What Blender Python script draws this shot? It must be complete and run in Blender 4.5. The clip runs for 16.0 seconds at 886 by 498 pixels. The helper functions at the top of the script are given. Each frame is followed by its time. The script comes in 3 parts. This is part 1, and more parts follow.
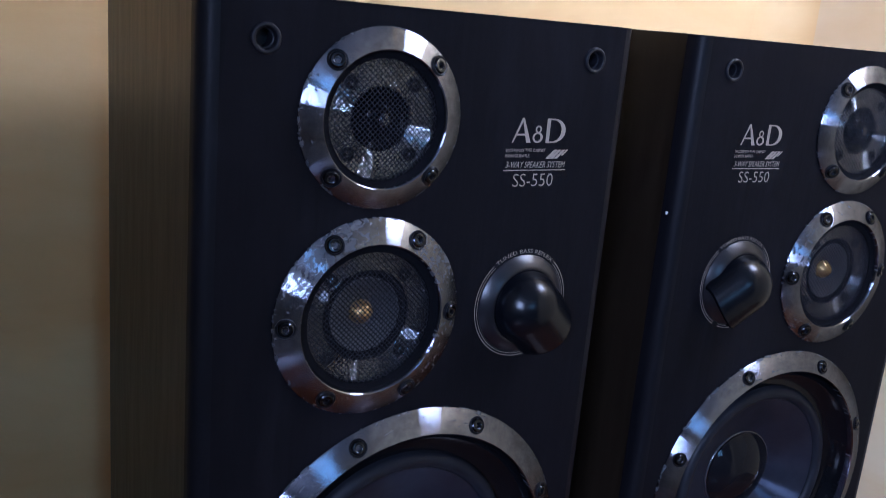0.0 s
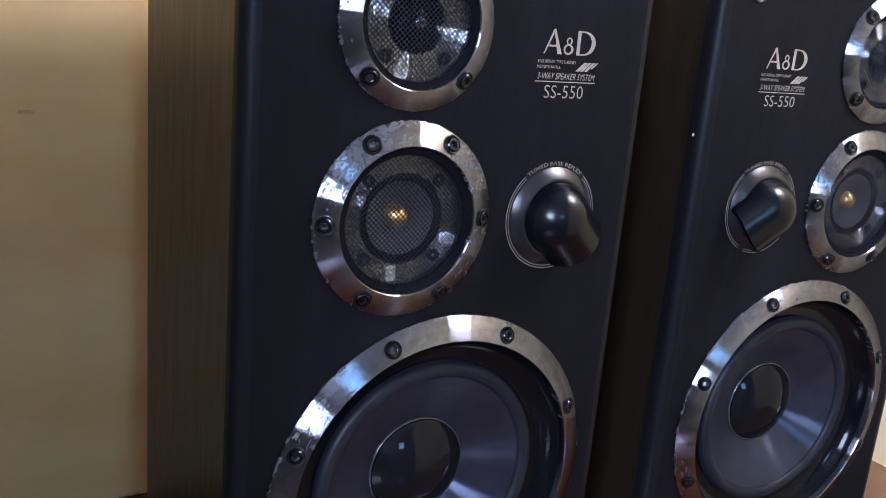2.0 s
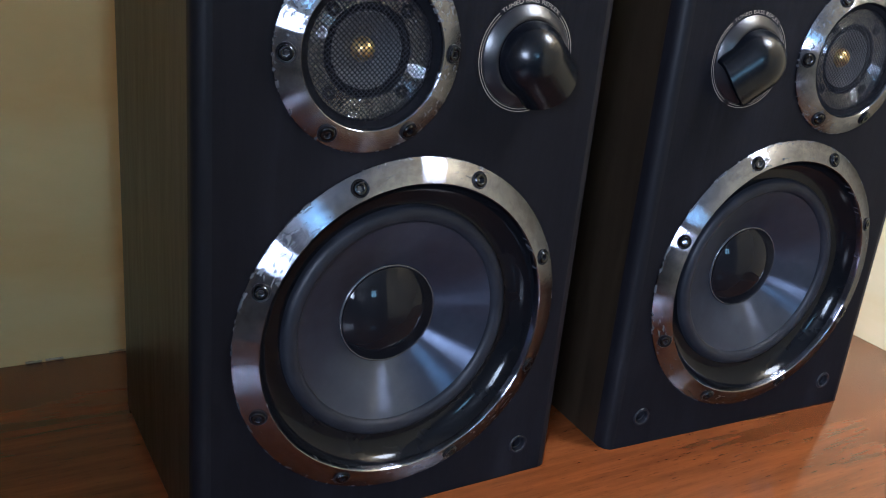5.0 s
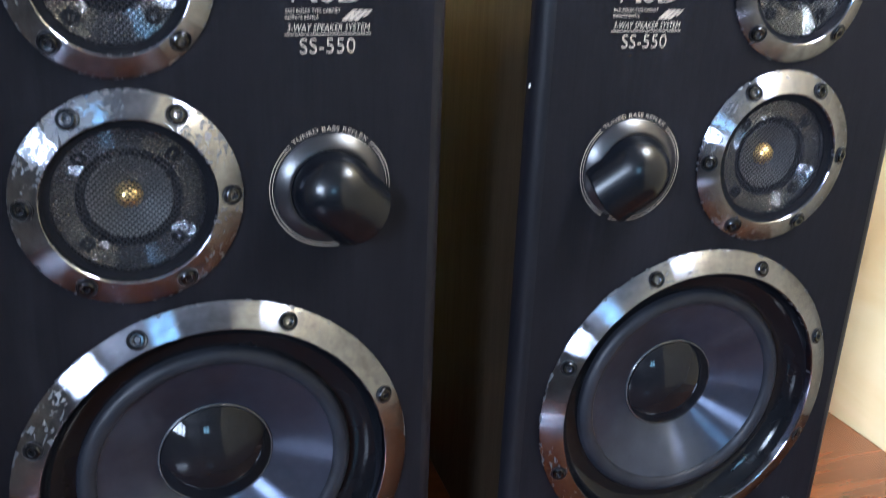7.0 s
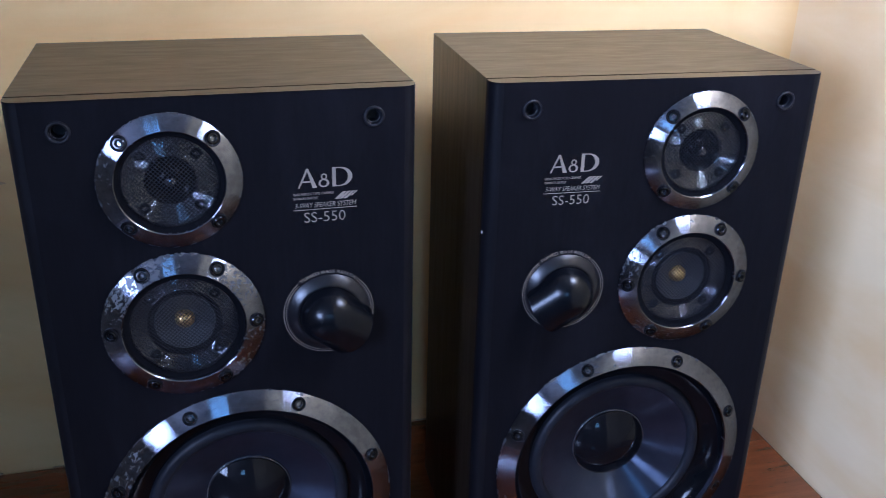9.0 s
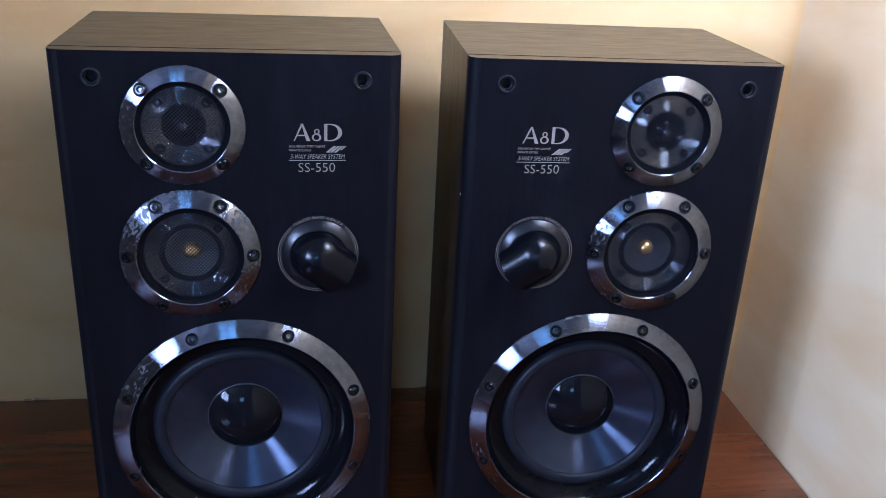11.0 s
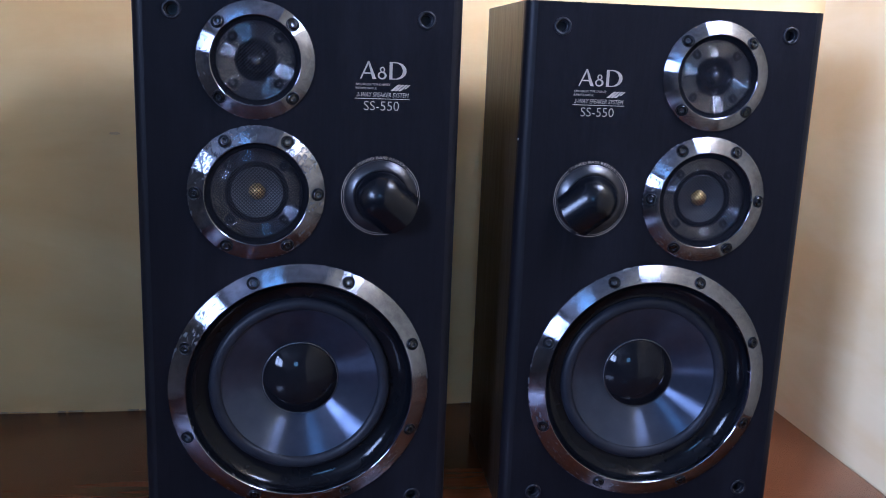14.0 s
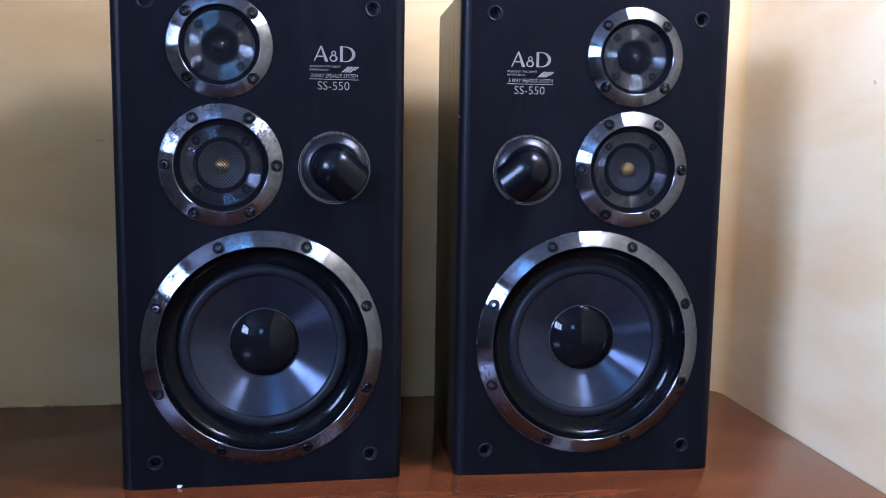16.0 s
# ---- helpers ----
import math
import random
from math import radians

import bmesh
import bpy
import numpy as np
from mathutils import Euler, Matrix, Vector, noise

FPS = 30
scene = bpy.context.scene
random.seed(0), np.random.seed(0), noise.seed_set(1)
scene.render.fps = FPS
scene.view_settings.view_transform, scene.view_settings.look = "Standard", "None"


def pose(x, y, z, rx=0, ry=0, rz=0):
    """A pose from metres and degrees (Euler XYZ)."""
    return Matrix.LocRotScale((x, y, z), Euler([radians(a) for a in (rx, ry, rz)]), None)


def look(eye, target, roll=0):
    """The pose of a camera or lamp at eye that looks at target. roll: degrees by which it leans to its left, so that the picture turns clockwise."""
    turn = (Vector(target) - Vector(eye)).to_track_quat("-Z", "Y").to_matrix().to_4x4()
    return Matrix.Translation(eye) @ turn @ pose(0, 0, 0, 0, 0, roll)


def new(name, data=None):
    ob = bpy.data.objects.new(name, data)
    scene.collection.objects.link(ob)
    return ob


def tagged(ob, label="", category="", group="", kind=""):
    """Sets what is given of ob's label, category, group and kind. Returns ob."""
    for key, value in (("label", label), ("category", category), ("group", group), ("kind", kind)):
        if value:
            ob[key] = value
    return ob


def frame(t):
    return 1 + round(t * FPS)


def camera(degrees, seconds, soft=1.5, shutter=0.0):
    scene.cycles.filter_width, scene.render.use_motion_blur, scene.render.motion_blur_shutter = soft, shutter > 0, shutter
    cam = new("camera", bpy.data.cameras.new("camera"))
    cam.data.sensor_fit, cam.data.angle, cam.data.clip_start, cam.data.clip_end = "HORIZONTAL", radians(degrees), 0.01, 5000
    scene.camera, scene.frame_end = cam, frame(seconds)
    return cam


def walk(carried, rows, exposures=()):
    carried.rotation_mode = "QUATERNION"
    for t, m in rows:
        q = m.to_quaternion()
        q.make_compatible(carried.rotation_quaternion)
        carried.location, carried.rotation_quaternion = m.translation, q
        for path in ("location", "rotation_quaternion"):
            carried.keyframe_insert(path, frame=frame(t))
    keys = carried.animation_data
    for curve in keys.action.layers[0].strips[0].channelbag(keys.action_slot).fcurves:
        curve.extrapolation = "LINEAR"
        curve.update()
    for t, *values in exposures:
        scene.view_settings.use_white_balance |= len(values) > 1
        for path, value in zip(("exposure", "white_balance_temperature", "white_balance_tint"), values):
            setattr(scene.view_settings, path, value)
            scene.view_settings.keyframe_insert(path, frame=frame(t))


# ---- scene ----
cam = camera(52.5, 16.0, soft=0.95, shutter=0.4)
PATH = [
    (0, (-0.155, -0.494, 1.312), (0.893, 1.137, 0.819), 5.1),
    (0.5, (-0.154, -0.506, 1.29), (0.894, 1.125, 0.797), 5.1),
    (1, (-0.158, -0.51, 1.277), (0.887, 1.121, 0.781), 5.2),
    (1.5, (-0.171, -0.509, 1.265), (0.868, 1.126, 0.769), 5.1),
    (2, (-0.178, -0.515, 1.255), (0.844, 1.129, 0.752), 5.0),
    (2.5, (-0.173, -0.521, 1.247), (0.832, 1.122, 0.708), 5.0),
    (3, (-0.171, -0.524, 1.236), (0.825, 1.111, 0.657), 4.9),
    (3.5, (-0.167, -0.524, 1.226), (0.825, 1.098, 0.607), 5.0),
    (3.7, (-0.167, -0.52, 1.223), (0.831, 1.089, 0.581), 5.3),
    (5.8, (-0.097, -0.54, 1.205), (0.858, 1.067, 0.495), 5.3),
    (6, (-0.063, -0.538, 1.207), (0.871, 1.079, 0.492), 5.1),
    (6.5, (0.033, -0.532, 1.226), (0.834, 1.153, 0.505), 3.6),
    (7, (0.092, -0.546, 1.292), (0.794, 1.185, 0.577), 2.2),
    (7.5, (0.103, -0.592, 1.374), (0.703, 1.178, 0.663), 0.8),
    (8, (0.083, -0.63, 1.424), (0.649, 1.132, 0.666), 0.6),
    (8.5, (0.088, -0.661, 1.46), (0.659, 1.084, 0.666), 1.4),
    (9, (0.125, -0.709, 1.491), (0.651, 1.047, 0.691), 1.5),
    (9.2, (0.148, -0.73, 1.494), (0.638, 1.034, 0.689), 2.0),
    (11.3, (0.203, -0.847, 1.463), (0.537, 0.98, 0.721), 3.0),
    (11.5, (0.199, -0.852, 1.453), (0.53, 0.985, 0.734), 3.0),
    (12, (0.2, -0.867, 1.413), (0.526, 0.977, 0.712), 2.9),
    (12.5, (0.183, -0.872, 1.378), (0.515, 0.991, 0.731), 2.2),
    (13, (0.162, -0.879, 1.34), (0.501, 1.003, 0.757), 2.0),
    (13.5, (0.141, -0.898, 1.299), (0.485, 1.01, 0.806), 2.1),
    (14, (0.133, -0.902, 1.265), (0.488, 1.018, 0.834), 2.2),
    (14.5, (0.153, -0.923, 1.226), (0.515, 1.009, 0.854), 2.3),
    (15, (0.173, -0.954, 1.188), (0.51, 0.992, 0.87), 1.3),
    (15.5, (0.185, -0.98, 1.175), (0.519, 0.973, 0.896), 0.9),
    (16, (0.179, -1.019, 1.153), (0.523, 0.936, 0.908), 0.9),
]
EXPOSURES = [(0, -0.74, 4500, 26), (0.5, -0.54, 4600, 27), (1.0, -0.32, 4640, 27), (1.5, -0.16, 4850, 25), (2.5, 0.26, 5250, 22), (3.5, 0.22, 5320, 20), (6.0, 0.30, 4950, 11), (6.5, 0.80, 5000, 11), (7.0, 0.78, 5100, 11), (7.5, 0.40, 4980, 13), (8.0, -0.36, 4600, 18), (9, -0.56, 4420, 24), (12.5, -0.32, 4400, 25), (16, -0.18, 4420, 25)]
walk(cam, [(t, look(eye, target, roll)) for t, eye, target, roll in PATH], EXPOSURES)


# ---- world, lamps ----
world = bpy.data.worlds.new("world")
scene.world = world
world.use_nodes = True
wn = world.node_tree
sky = wn.nodes.new("ShaderNodeTexSky")
sky.sky_type = "NISHITA"
sky.sun_disc = False
sky.sun_elevation = radians(38)
sky.sun_rotation = radians(120)
wn.nodes["Background"].inputs["Strength"].default_value = 0.08
wn.links.new(sky.outputs["Color"], wn.nodes["Background"].inputs["Color"])

TABLE = 0.752
BACK, RIGHT, LEFT, FRONT, CEIL = 0.335, 0.866, -1.9, -3.1, 2.6
ROOM = Matrix.Translation((0.4, 0.0, 0.0)) @ pose(0, 0, 0, 0, 0, -1.3) @ Matrix.Translation((-0.4, 0.0, 0.0))

# openings: (low along the wall, high along the wall, sill, head)
WIN_LEFT = (-2.95, -1.60, 1.45, 2.38)
WIN_FRONT = (-0.50, 0.00, 1.65, 2.25)

LAMP = (0.735, -0.30, 1.80)


def window_light(name, eye, target, wide, high, power, colour):
    lamp = bpy.data.lights.new(name, "AREA")
    lamp.shape, lamp.size, lamp.size_y, lamp.energy, lamp.color = "RECTANGLE", wide, high, power, colour
    ob = new(name, lamp)
    ob.matrix_world = ROOM @ look(eye, target)
    return ob


def middle(w):
    return (w[0] + w[1]) / 2, (w[2] + w[3]) / 2, w[1] - w[0], w[3] - w[2]


a, b, wide, high = middle(WIN_LEFT)
window_light("daylight_left", (LEFT - 0.16, a, b), (0, a, b), wide, high, 320.0, (0.93, 0.97, 1.0))
a, b, wide, high = middle(WIN_FRONT)
window_light("daylight_front", (a, FRONT - 0.16, b), (a, 0, b), wide, high, 25.0, (0.45, 0.82, 1.0))


# ---- materials ----
def material(name):
    m = bpy.data.materials.new(name)
    m.use_nodes = True
    t = m.node_tree
    return m, t, t.nodes["Principled BSDF"]


def node(t, kind, **inputs):
    n = t.nodes.new(kind)
    for key, value in inputs.items():
        n.inputs[key.replace("_", " ")].default_value = value
    return n


def coords(t, scale, kind="Object"):
    c, m = t.nodes.new("ShaderNodeTexCoord"), t.nodes.new("ShaderNodeMapping")
    m.inputs["Scale"].default_value = scale
    t.links.new(c.outputs[kind], m.inputs["Vector"])
    return m.outputs["Vector"]


def noise_at(t, vector, scale, detail=4.0, rough=0.55, distortion=0.0):
    n = node(t, "ShaderNodeTexNoise", Scale=scale, Detail=detail, Roughness=rough, Distortion=distortion)
    t.links.new(vector, n.inputs["Vector"])
    return n.outputs["Fac"]


def ramp(t, fac, *stops):
    r = t.nodes.new("ShaderNodeValToRGB")
    while len(r.color_ramp.elements) < len(stops):
        r.color_ramp.elements.new(0.5)
    for e, (at, c) in zip(r.color_ramp.elements, stops):
        e.position = at
        e.color = (c, c, c, 1) if isinstance(c, (int, float)) else (*c, 1)
    t.links.new(fac, r.inputs["Fac"])
    return r.outputs["Color"]


def blend(t, fac, one, two, how="MIX"):
    m = t.nodes.new("ShaderNodeMix")
    m.data_type, m.blend_type = "RGBA", how
    for socket, value in ((m.inputs[0], fac), (m.inputs[6], one), (m.inputs[7], two)):
        if isinstance(value, (int, float)):
            socket.default_value = value if socket == m.inputs[0] else (value, value, value, 1)
        elif isinstance(value, tuple):
            socket.default_value = (*value, 1)
        else:
            t.links.new(value, socket)
    return m.outputs[2]


def bump(t, bsdf, height, strength, distance):
    n = node(t, "ShaderNodeBump", Strength=strength, Distance=distance)
    t.links.new(height, n.inputs["Height"])
    t.links.new(n.outputs["Normal"], bsdf.inputs["Normal"])


def plain(name, colour, rough, metal=0.0, spec=0.5, wear=0.15, size=60.0):
    """A plain coat with slight mottling and uneven gloss."""
    m, t, p = material(name)
    v = coords(t, (1, 1, 1))
    n = noise_at(t, v, size)
    dark = tuple(c * (1 - wear) for c in colour)
    light = tuple(c * (1 + wear) for c in colour)
    t.links.new(ramp(t, n, (0.3, dark), (0.7, light)), p.inputs["Base Color"])
    t.links.new(ramp(t, noise_at(t, v, size * 0.3), (0.3, rough * 0.85), (0.7, min(1, rough * 1.15))), p.inputs["Roughness"])
    p.inputs["Metallic"].default_value = metal
    p.inputs["Specular IOR Level"].default_value = spec
    return m


def wood_vinyl(name, stretch, tone=1.0):
    """Brown printed wood-grain foil; the grain runs along the axis with the small stretch."""
    m, t, p = material(name)
    v = coords(t, stretch)
    fine = noise_at(t, v, 9.0, 6.0, 0.65, 0.4)
    broad = noise_at(t, v, 1.7, 3.0, 0.5, 1.2)
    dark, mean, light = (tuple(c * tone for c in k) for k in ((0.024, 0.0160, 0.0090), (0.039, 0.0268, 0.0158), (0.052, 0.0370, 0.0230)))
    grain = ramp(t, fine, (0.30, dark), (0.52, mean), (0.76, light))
    streak = ramp(t, broad, (0.40, (0.75, 0.72, 0.70)), (0.55, (1.0, 1.0, 1.0)))
    t.links.new(blend(t, 1.0, grain, streak, "MULTIPLY"), p.inputs["Base Color"])
    t.links.new(ramp(t, fine, (0.3, 0.40), (0.7, 0.30)), p.inputs["Roughness"])
    p.inputs["Specular IOR Level"].default_value = 0.36
    bump(t, p, fine, 0.25, 0.0004)
    return m


def black_vinyl(name, gloss=0.030):
    """Black ash foil: long open pores, broken wavy growth lines and grey scuffs."""
    m, t, p = material(name)
    pores = noise_at(t, coords(t, (60, 60, 3.2)), 7.0, 5.0, 0.65, 0.3)
    growth = noise_at(t, coords(t, (26, 26, 2.4)), 3.0, 3.0, 0.5, 2.4)
    scuff = noise_at(t, coords(t, (5, 5, 1.6)), 3.0, 8.0, 0.7, 0.6)
    grain = blend(t, 0.5, pores, growth)
    base = ramp(t, grain, (0.32, (0.0032, 0.0031, 0.0041)), (0.68, (0.0054, 0.0052, 0.0067)))
    t.links.new(blend(t, ramp(t, scuff, (0.52, 0.0), (0.74, 0.5)), base, (0.0098, 0.0094, 0.0124)), p.inputs["Base Color"])
    t.links.new(ramp(t, scuff, (0.3, 0.36), (0.7, 0.48)), p.inputs["Roughness"])
    p.inputs["Specular IOR Level"].default_value = gloss
    bump(t, p, grain, 0.20, 0.0003)
    return m


def turned_metal(name, colour, rough, stretch, worn=(), rim=()):
    """Lathe-turned aluminium, brushed in circles round y; its lacquer has flaked in the worn sectors,
    each (middle in degrees, half width in degrees, amount), and along the rim, given as (inner, outer radius)."""
    m, t, p = material(name)
    info, shift = t.nodes.new("ShaderNodeObjectInfo"), t.nodes.new("ShaderNodeVectorMath")
    shift.operation = "ADD"
    at = coords(t, (1, 1, 1))
    t.links.new(at, shift.inputs[0])
    t.links.new(info.outputs["Random"], shift.inputs[1])
    v = shift.outputs[0]

    def sum_of(how, one, two):
        n = t.nodes.new("ShaderNodeMath")
        n.operation = how
        for socket, value in zip(n.inputs, (one, two)):
            if isinstance(value, (int, float)):
                socket.default_value = value
            else:
                t.links.new(value, socket)
        return n.outputs[0]

    split, polar = t.nodes.new("ShaderNodeSeparateXYZ"), t.nodes.new("ShaderNodeCombineXYZ")
    t.links.new(at, split.inputs[0])
    x, z = split.outputs["X"], split.outputs["Z"]
    turn = sum_of("ARCTAN2", z, x)
    out = sum_of("SQRT", sum_of("ADD", sum_of("MULTIPLY", x, x), sum_of("MULTIPLY", z, z)), 0)
    t.links.new(sum_of("MULTIPLY", turn, 0.045), polar.inputs[0])
    t.links.new(out, polar.inputs[1])
    t.links.new(info.outputs["Random"], polar.inputs[2])
    flake = noise_at(t, polar.outputs[0], 330.0, 4.0, 0.55, 0.7)
    # a thin scatter of pits everywhere, denser in the worn sectors
    need = ramp(t, noise_at(t, v, 30.0, 2.0), (0.45, 0.0), (0.75, 0.07))
    for mid, half, amount in worn:
        near = sum_of("COSINE", sum_of("SUBTRACT", turn, radians(mid)), 0)
        sector = ramp(t, near, (max(0.0, math.cos(radians(half * 1.35))), 0.0), (math.cos(radians(half * 0.55)), amount))
        need = sum_of("MAXIMUM", need, sector)
    if rim:
        low, high = rim
        span = sum_of("MULTIPLY", sum_of("SUBTRACT", out, low), 1 / (high - low))
        need = sum_of("MAXIMUM", need, ramp(t, span, (0.0, 0.10), (0.14, 0.0), (0.84, 0.0), (0.97, 0.17)))
    mask = ramp(t, sum_of("ADD", flake, need), (0.715, 0.0), (0.735, 0.9))
    streak = blend(t, 0.5, noise_at(t, polar.outputs[0], 55.0, 5.0, 0.65), noise_at(t, v, 160.0, 4.0, 0.7))
    haze = ramp(t, streak, (0.36, tuple(c * 0.58 for c in colour)), (0.60, colour))
    g = t.nodes.new("ShaderNodeTangent")
    g.direction_type, g.axis = "RADIAL", "Y"
    shine = node(t, "ShaderNodeBsdfAnisotropic", Roughness=rough, Anisotropy=stretch, Rotation=0.0)
    shine.distribution = "BECKMANN"
    t.links.new(haze, shine.inputs["Color"])
    t.links.new(g.outputs["Tangent"], shine.inputs["Tangent"])
    p.inputs["Base Color"].default_value = (0.035, 0.037, 0.043, 1)
    p.inputs["Metallic"].default_value = 0.2
    p.inputs["Roughness"].default_value = 0.55
    mix = t.nodes.new("ShaderNodeMixShader")
    t.links.new(mask, mix.inputs[0])
    t.links.new(shine.outputs[0], mix.inputs[1])
    t.links.new(p.outputs[0], mix.inputs[2])
    t.links.new(mix.outputs[0], t.nodes["Material Output"].inputs["Surface"])
    return m


def cone_film(name):
    """Dark polypropylene cone: a dull blue-black body under a sheen that is spun in circles."""
    m, t, p = material(name)
    v = coords(t, (1, 1, 1))
    n = noise_at(t, v, 22.0, 5.0, 0.6)
    t.links.new(ramp(t, n, (0.3, (0.0050, 0.0060, 0.0098)), (0.7, (0.0080, 0.0096, 0.0150))), p.inputs["Base Color"])
    p.inputs["Roughness"].default_value = 0.45
    p.inputs["Specular IOR Level"].default_value = 0.06
    g = t.nodes.new("ShaderNodeTangent")
    g.direction_type, g.axis = "RADIAL", "Y"
    shine = node(t, "ShaderNodeBsdfAnisotropic", Anisotropy=0.72, Rotation=0.0)
    shine.distribution = "BECKMANN"
    t.links.new(ramp(t, noise_at(t, v, 60.0), (0.3, (0.023, 0.027, 0.039)), (0.7, (0.034, 0.040, 0.056))), shine.inputs["Color"])
    t.links.new(ramp(t, noise_at(t, v, 35.0), (0.3, 0.28), (0.7, 0.34)), shine.inputs["Roughness"])
    t.links.new(g.outputs["Tangent"], shine.inputs["Tangent"])
    both = t.nodes.new("ShaderNodeAddShader")
    t.links.new(p.outputs[0], both.inputs[0])
    t.links.new(shine.outputs[0], both.inputs[1])
    t.links.new(both.outputs[0], t.nodes["Material Output"].inputs["Surface"])
    return m


def wall_paint(name, colour):
    """Matt wall paint with roller texture, broad yellowed stains and faint smudges."""
    m, t, p = material(name)
    v = coords(t, (1, 1, 1))
    broad = noise_at(t, v, 3.2, 4.0, 0.55, 0.4)
    fine = noise_at(t, v, 160.0, 3.0)
    low = tuple(c * f for c, f in zip(colour, (0.94, 0.92, 0.88)))
    base = ramp(t, broad, (0.35, low), (0.65, colour))
    stain = noise_at(t, coords(t, (1.1, 1.1, 3.4)), 2.6, 5.0, 0.55, 0.5)
    brown = tuple(c * f for c, f in zip(colour, (0.86, 0.74, 0.58)))
    t.links.new(blend(t, ramp(t, stain, (0.42, 0.0), (0.68, 0.75)), base, brown), p.inputs["Base Color"])
    p.inputs["Roughness"].default_value = 0.75
    p.inputs["Specular IOR Level"].default_value = 0.3
    bump(t, p, fine, 0.12, 0.001)
    return m


def table_wood(name):
    """Red-brown lacquered veneer, the grain along x, with short dark pores under a smooth gloss."""
    m, t, p = material(name)
    fine = noise_at(t, coords(t, (1.2, 14, 14)), 5.0, 7.0, 0.65)
    broad = noise_at(t, coords(t, (0.7, 5, 5)), 2.0, 4.0, 0.5, 0.5)
    pores = noise_at(t, coords(t, (5, 60, 60)), 9.0, 3.0, 0.6)
    base = ramp(t, fine, (0.32, (0.084, 0.023, 0.006)), (0.55, (0.130, 0.038, 0.010)), (0.75, (0.166, 0.054, 0.0145)))
    base = blend(t, 1.0, base, ramp(t, broad, (0.38, (0.84, 0.81, 0.79)), (0.60, (1.0, 1.0, 1.0))), "MULTIPLY")
    t.links.new(blend(t, 1.0, base, ramp(t, pores, (0.30, (0.62, 0.58, 0.55)), (0.40, (1.0, 1.0, 1.0))), "MULTIPLY"), p.inputs["Base Color"])
    t.links.new(ramp(t, noise_at(t, coords(t, (1, 1, 1)), 9.0), (0.3, 0.13), (0.7, 0.21)), p.inputs["Roughness"])
    p.inputs["Specular IOR Level"].default_value = 0.40
    bump(t, p, fine, 0.04, 0.0003)
    return m


# the sides are the same foil, their shade put in by a lower tone
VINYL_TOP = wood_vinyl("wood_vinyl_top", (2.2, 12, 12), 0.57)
VINYL_SIDE_SHADED = wood_vinyl("wood_vinyl_side_shaded", (12, 12, 1.2), 0.26)
BLACK = black_vinyl("black_vinyl")
BLACK_EDGE = black_vinyl("polished_black_vinyl", 0.085)
ALLOY = (0.182, 0.190, 0.226)
RING = turned_metal("turned_aluminium", ALLOY, 0.20, 0.86, ((165, 12, 0.10),), (0.0422, 0.0566))
RING_MID = turned_metal("pitted_aluminium", ALLOY, 0.20, 0.86, ((150, 30, 0.13), (235, 30, 0.10)), (0.0503, 0.0674))
RING_MID_WORN = turned_metal("flaking_aluminium", ALLOY, 0.20, 0.86, ((128, 36, 0.24), (42, 22, 0.20), (335, 25, 0.12)), (0.0503, 0.0674))
RING_BASS = turned_metal("bass_aluminium", ALLOY, 0.20, 0.86, ((225, 40, 0.085), (110, 15, 0.10)), (0.1165, 0.1350))
RING_BASS_WORN = turned_metal("flaking_bass_aluminium", ALLOY, 0.20, 0.86, ((142, 15, 0.135), (300, 40, 0.10)), (0.1165, 0.1350))
PLATE = turned_metal("turned_plate", (0.44, 0.46, 0.51), 0.24, 0.94)
PLATE_DARK = turned_metal("turned_dark_plate", (0.30, 0.31, 0.35), 0.23, 0.945)
CONE = cone_film("cone_film")
RUBBER = plain("rubber_surround", (0.0080, 0.0086, 0.0115), 0.46, spec=0.12, wear=0.25)
GLOSS = plain("gloss_black", (0.0025, 0.0027, 0.0035), 0.11, spec=0.10, wear=0.2, size=25)
CAP = plain("gloss_cap", (0.004, 0.004, 0.005), 0.07, spec=0.11, wear=0.2, size=25)
HOOD = plain("satin_black_plastic", (0.0020, 0.0023, 0.0034), 0.22, spec=0.17, wear=0.2, size=30)
COLLAR = plain("satin_black_collar", (0.0045, 0.0045, 0.006), 0.30, spec=0.30, wear=0.2, size=40)
RIM = plain("glue_rim", (0.020, 0.021, 0.025), 0.22, spec=0.6)
VOID = plain("dull_black", (0.003, 0.003, 0.004), 0.85, spec=0.04)
WIRE = plain("dark_wire", (0.007, 0.007, 0.009), 0.5, 0.0, 0.06)
STEEL = plain("dark_steel", (0.026, 0.027, 0.030), 0.22, 1.0)
PHASE = plain("turned_steel", (0.22, 0.22, 0.24), 0.20, 1.0)
SCREW_BLACK = plain("blackened_steel", (0.003, 0.003, 0.004), 0.36, 0.0, 0.09)
GREY_CONE = plain("grey_cone", (0.030, 0.030, 0.033), 0.55)
GOLD = plain("gold_dome", (0.90, 0.62, 0.22), 0.30, 1.0)
PRINT = plain("silver_print", (0.175, 0.150, 0.124), 0.55)
CHIP = plain("bare_chip", (0.72, 0.70, 0.66), 0.8)
SOCKET = plain("socket_plastic", (0.006, 0.006, 0.008), 0.45, spec=0.16)
PAINT = wall_paint("wall_paint", (0.66, 0.475, 0.210))
# same paint as the back wall; cool daylight is put into the paler colour
DAYLIT_PAINT = wall_paint("daylit_wall_paint", (0.635, 0.515, 0.300))
GREY_PAINT = wall_paint("grey_wall_paint", (0.11, 0.11, 0.115))
SHADE_WALL_PAINT = wall_paint("shade_wall_paint", (0.18, 0.175, 0.17))
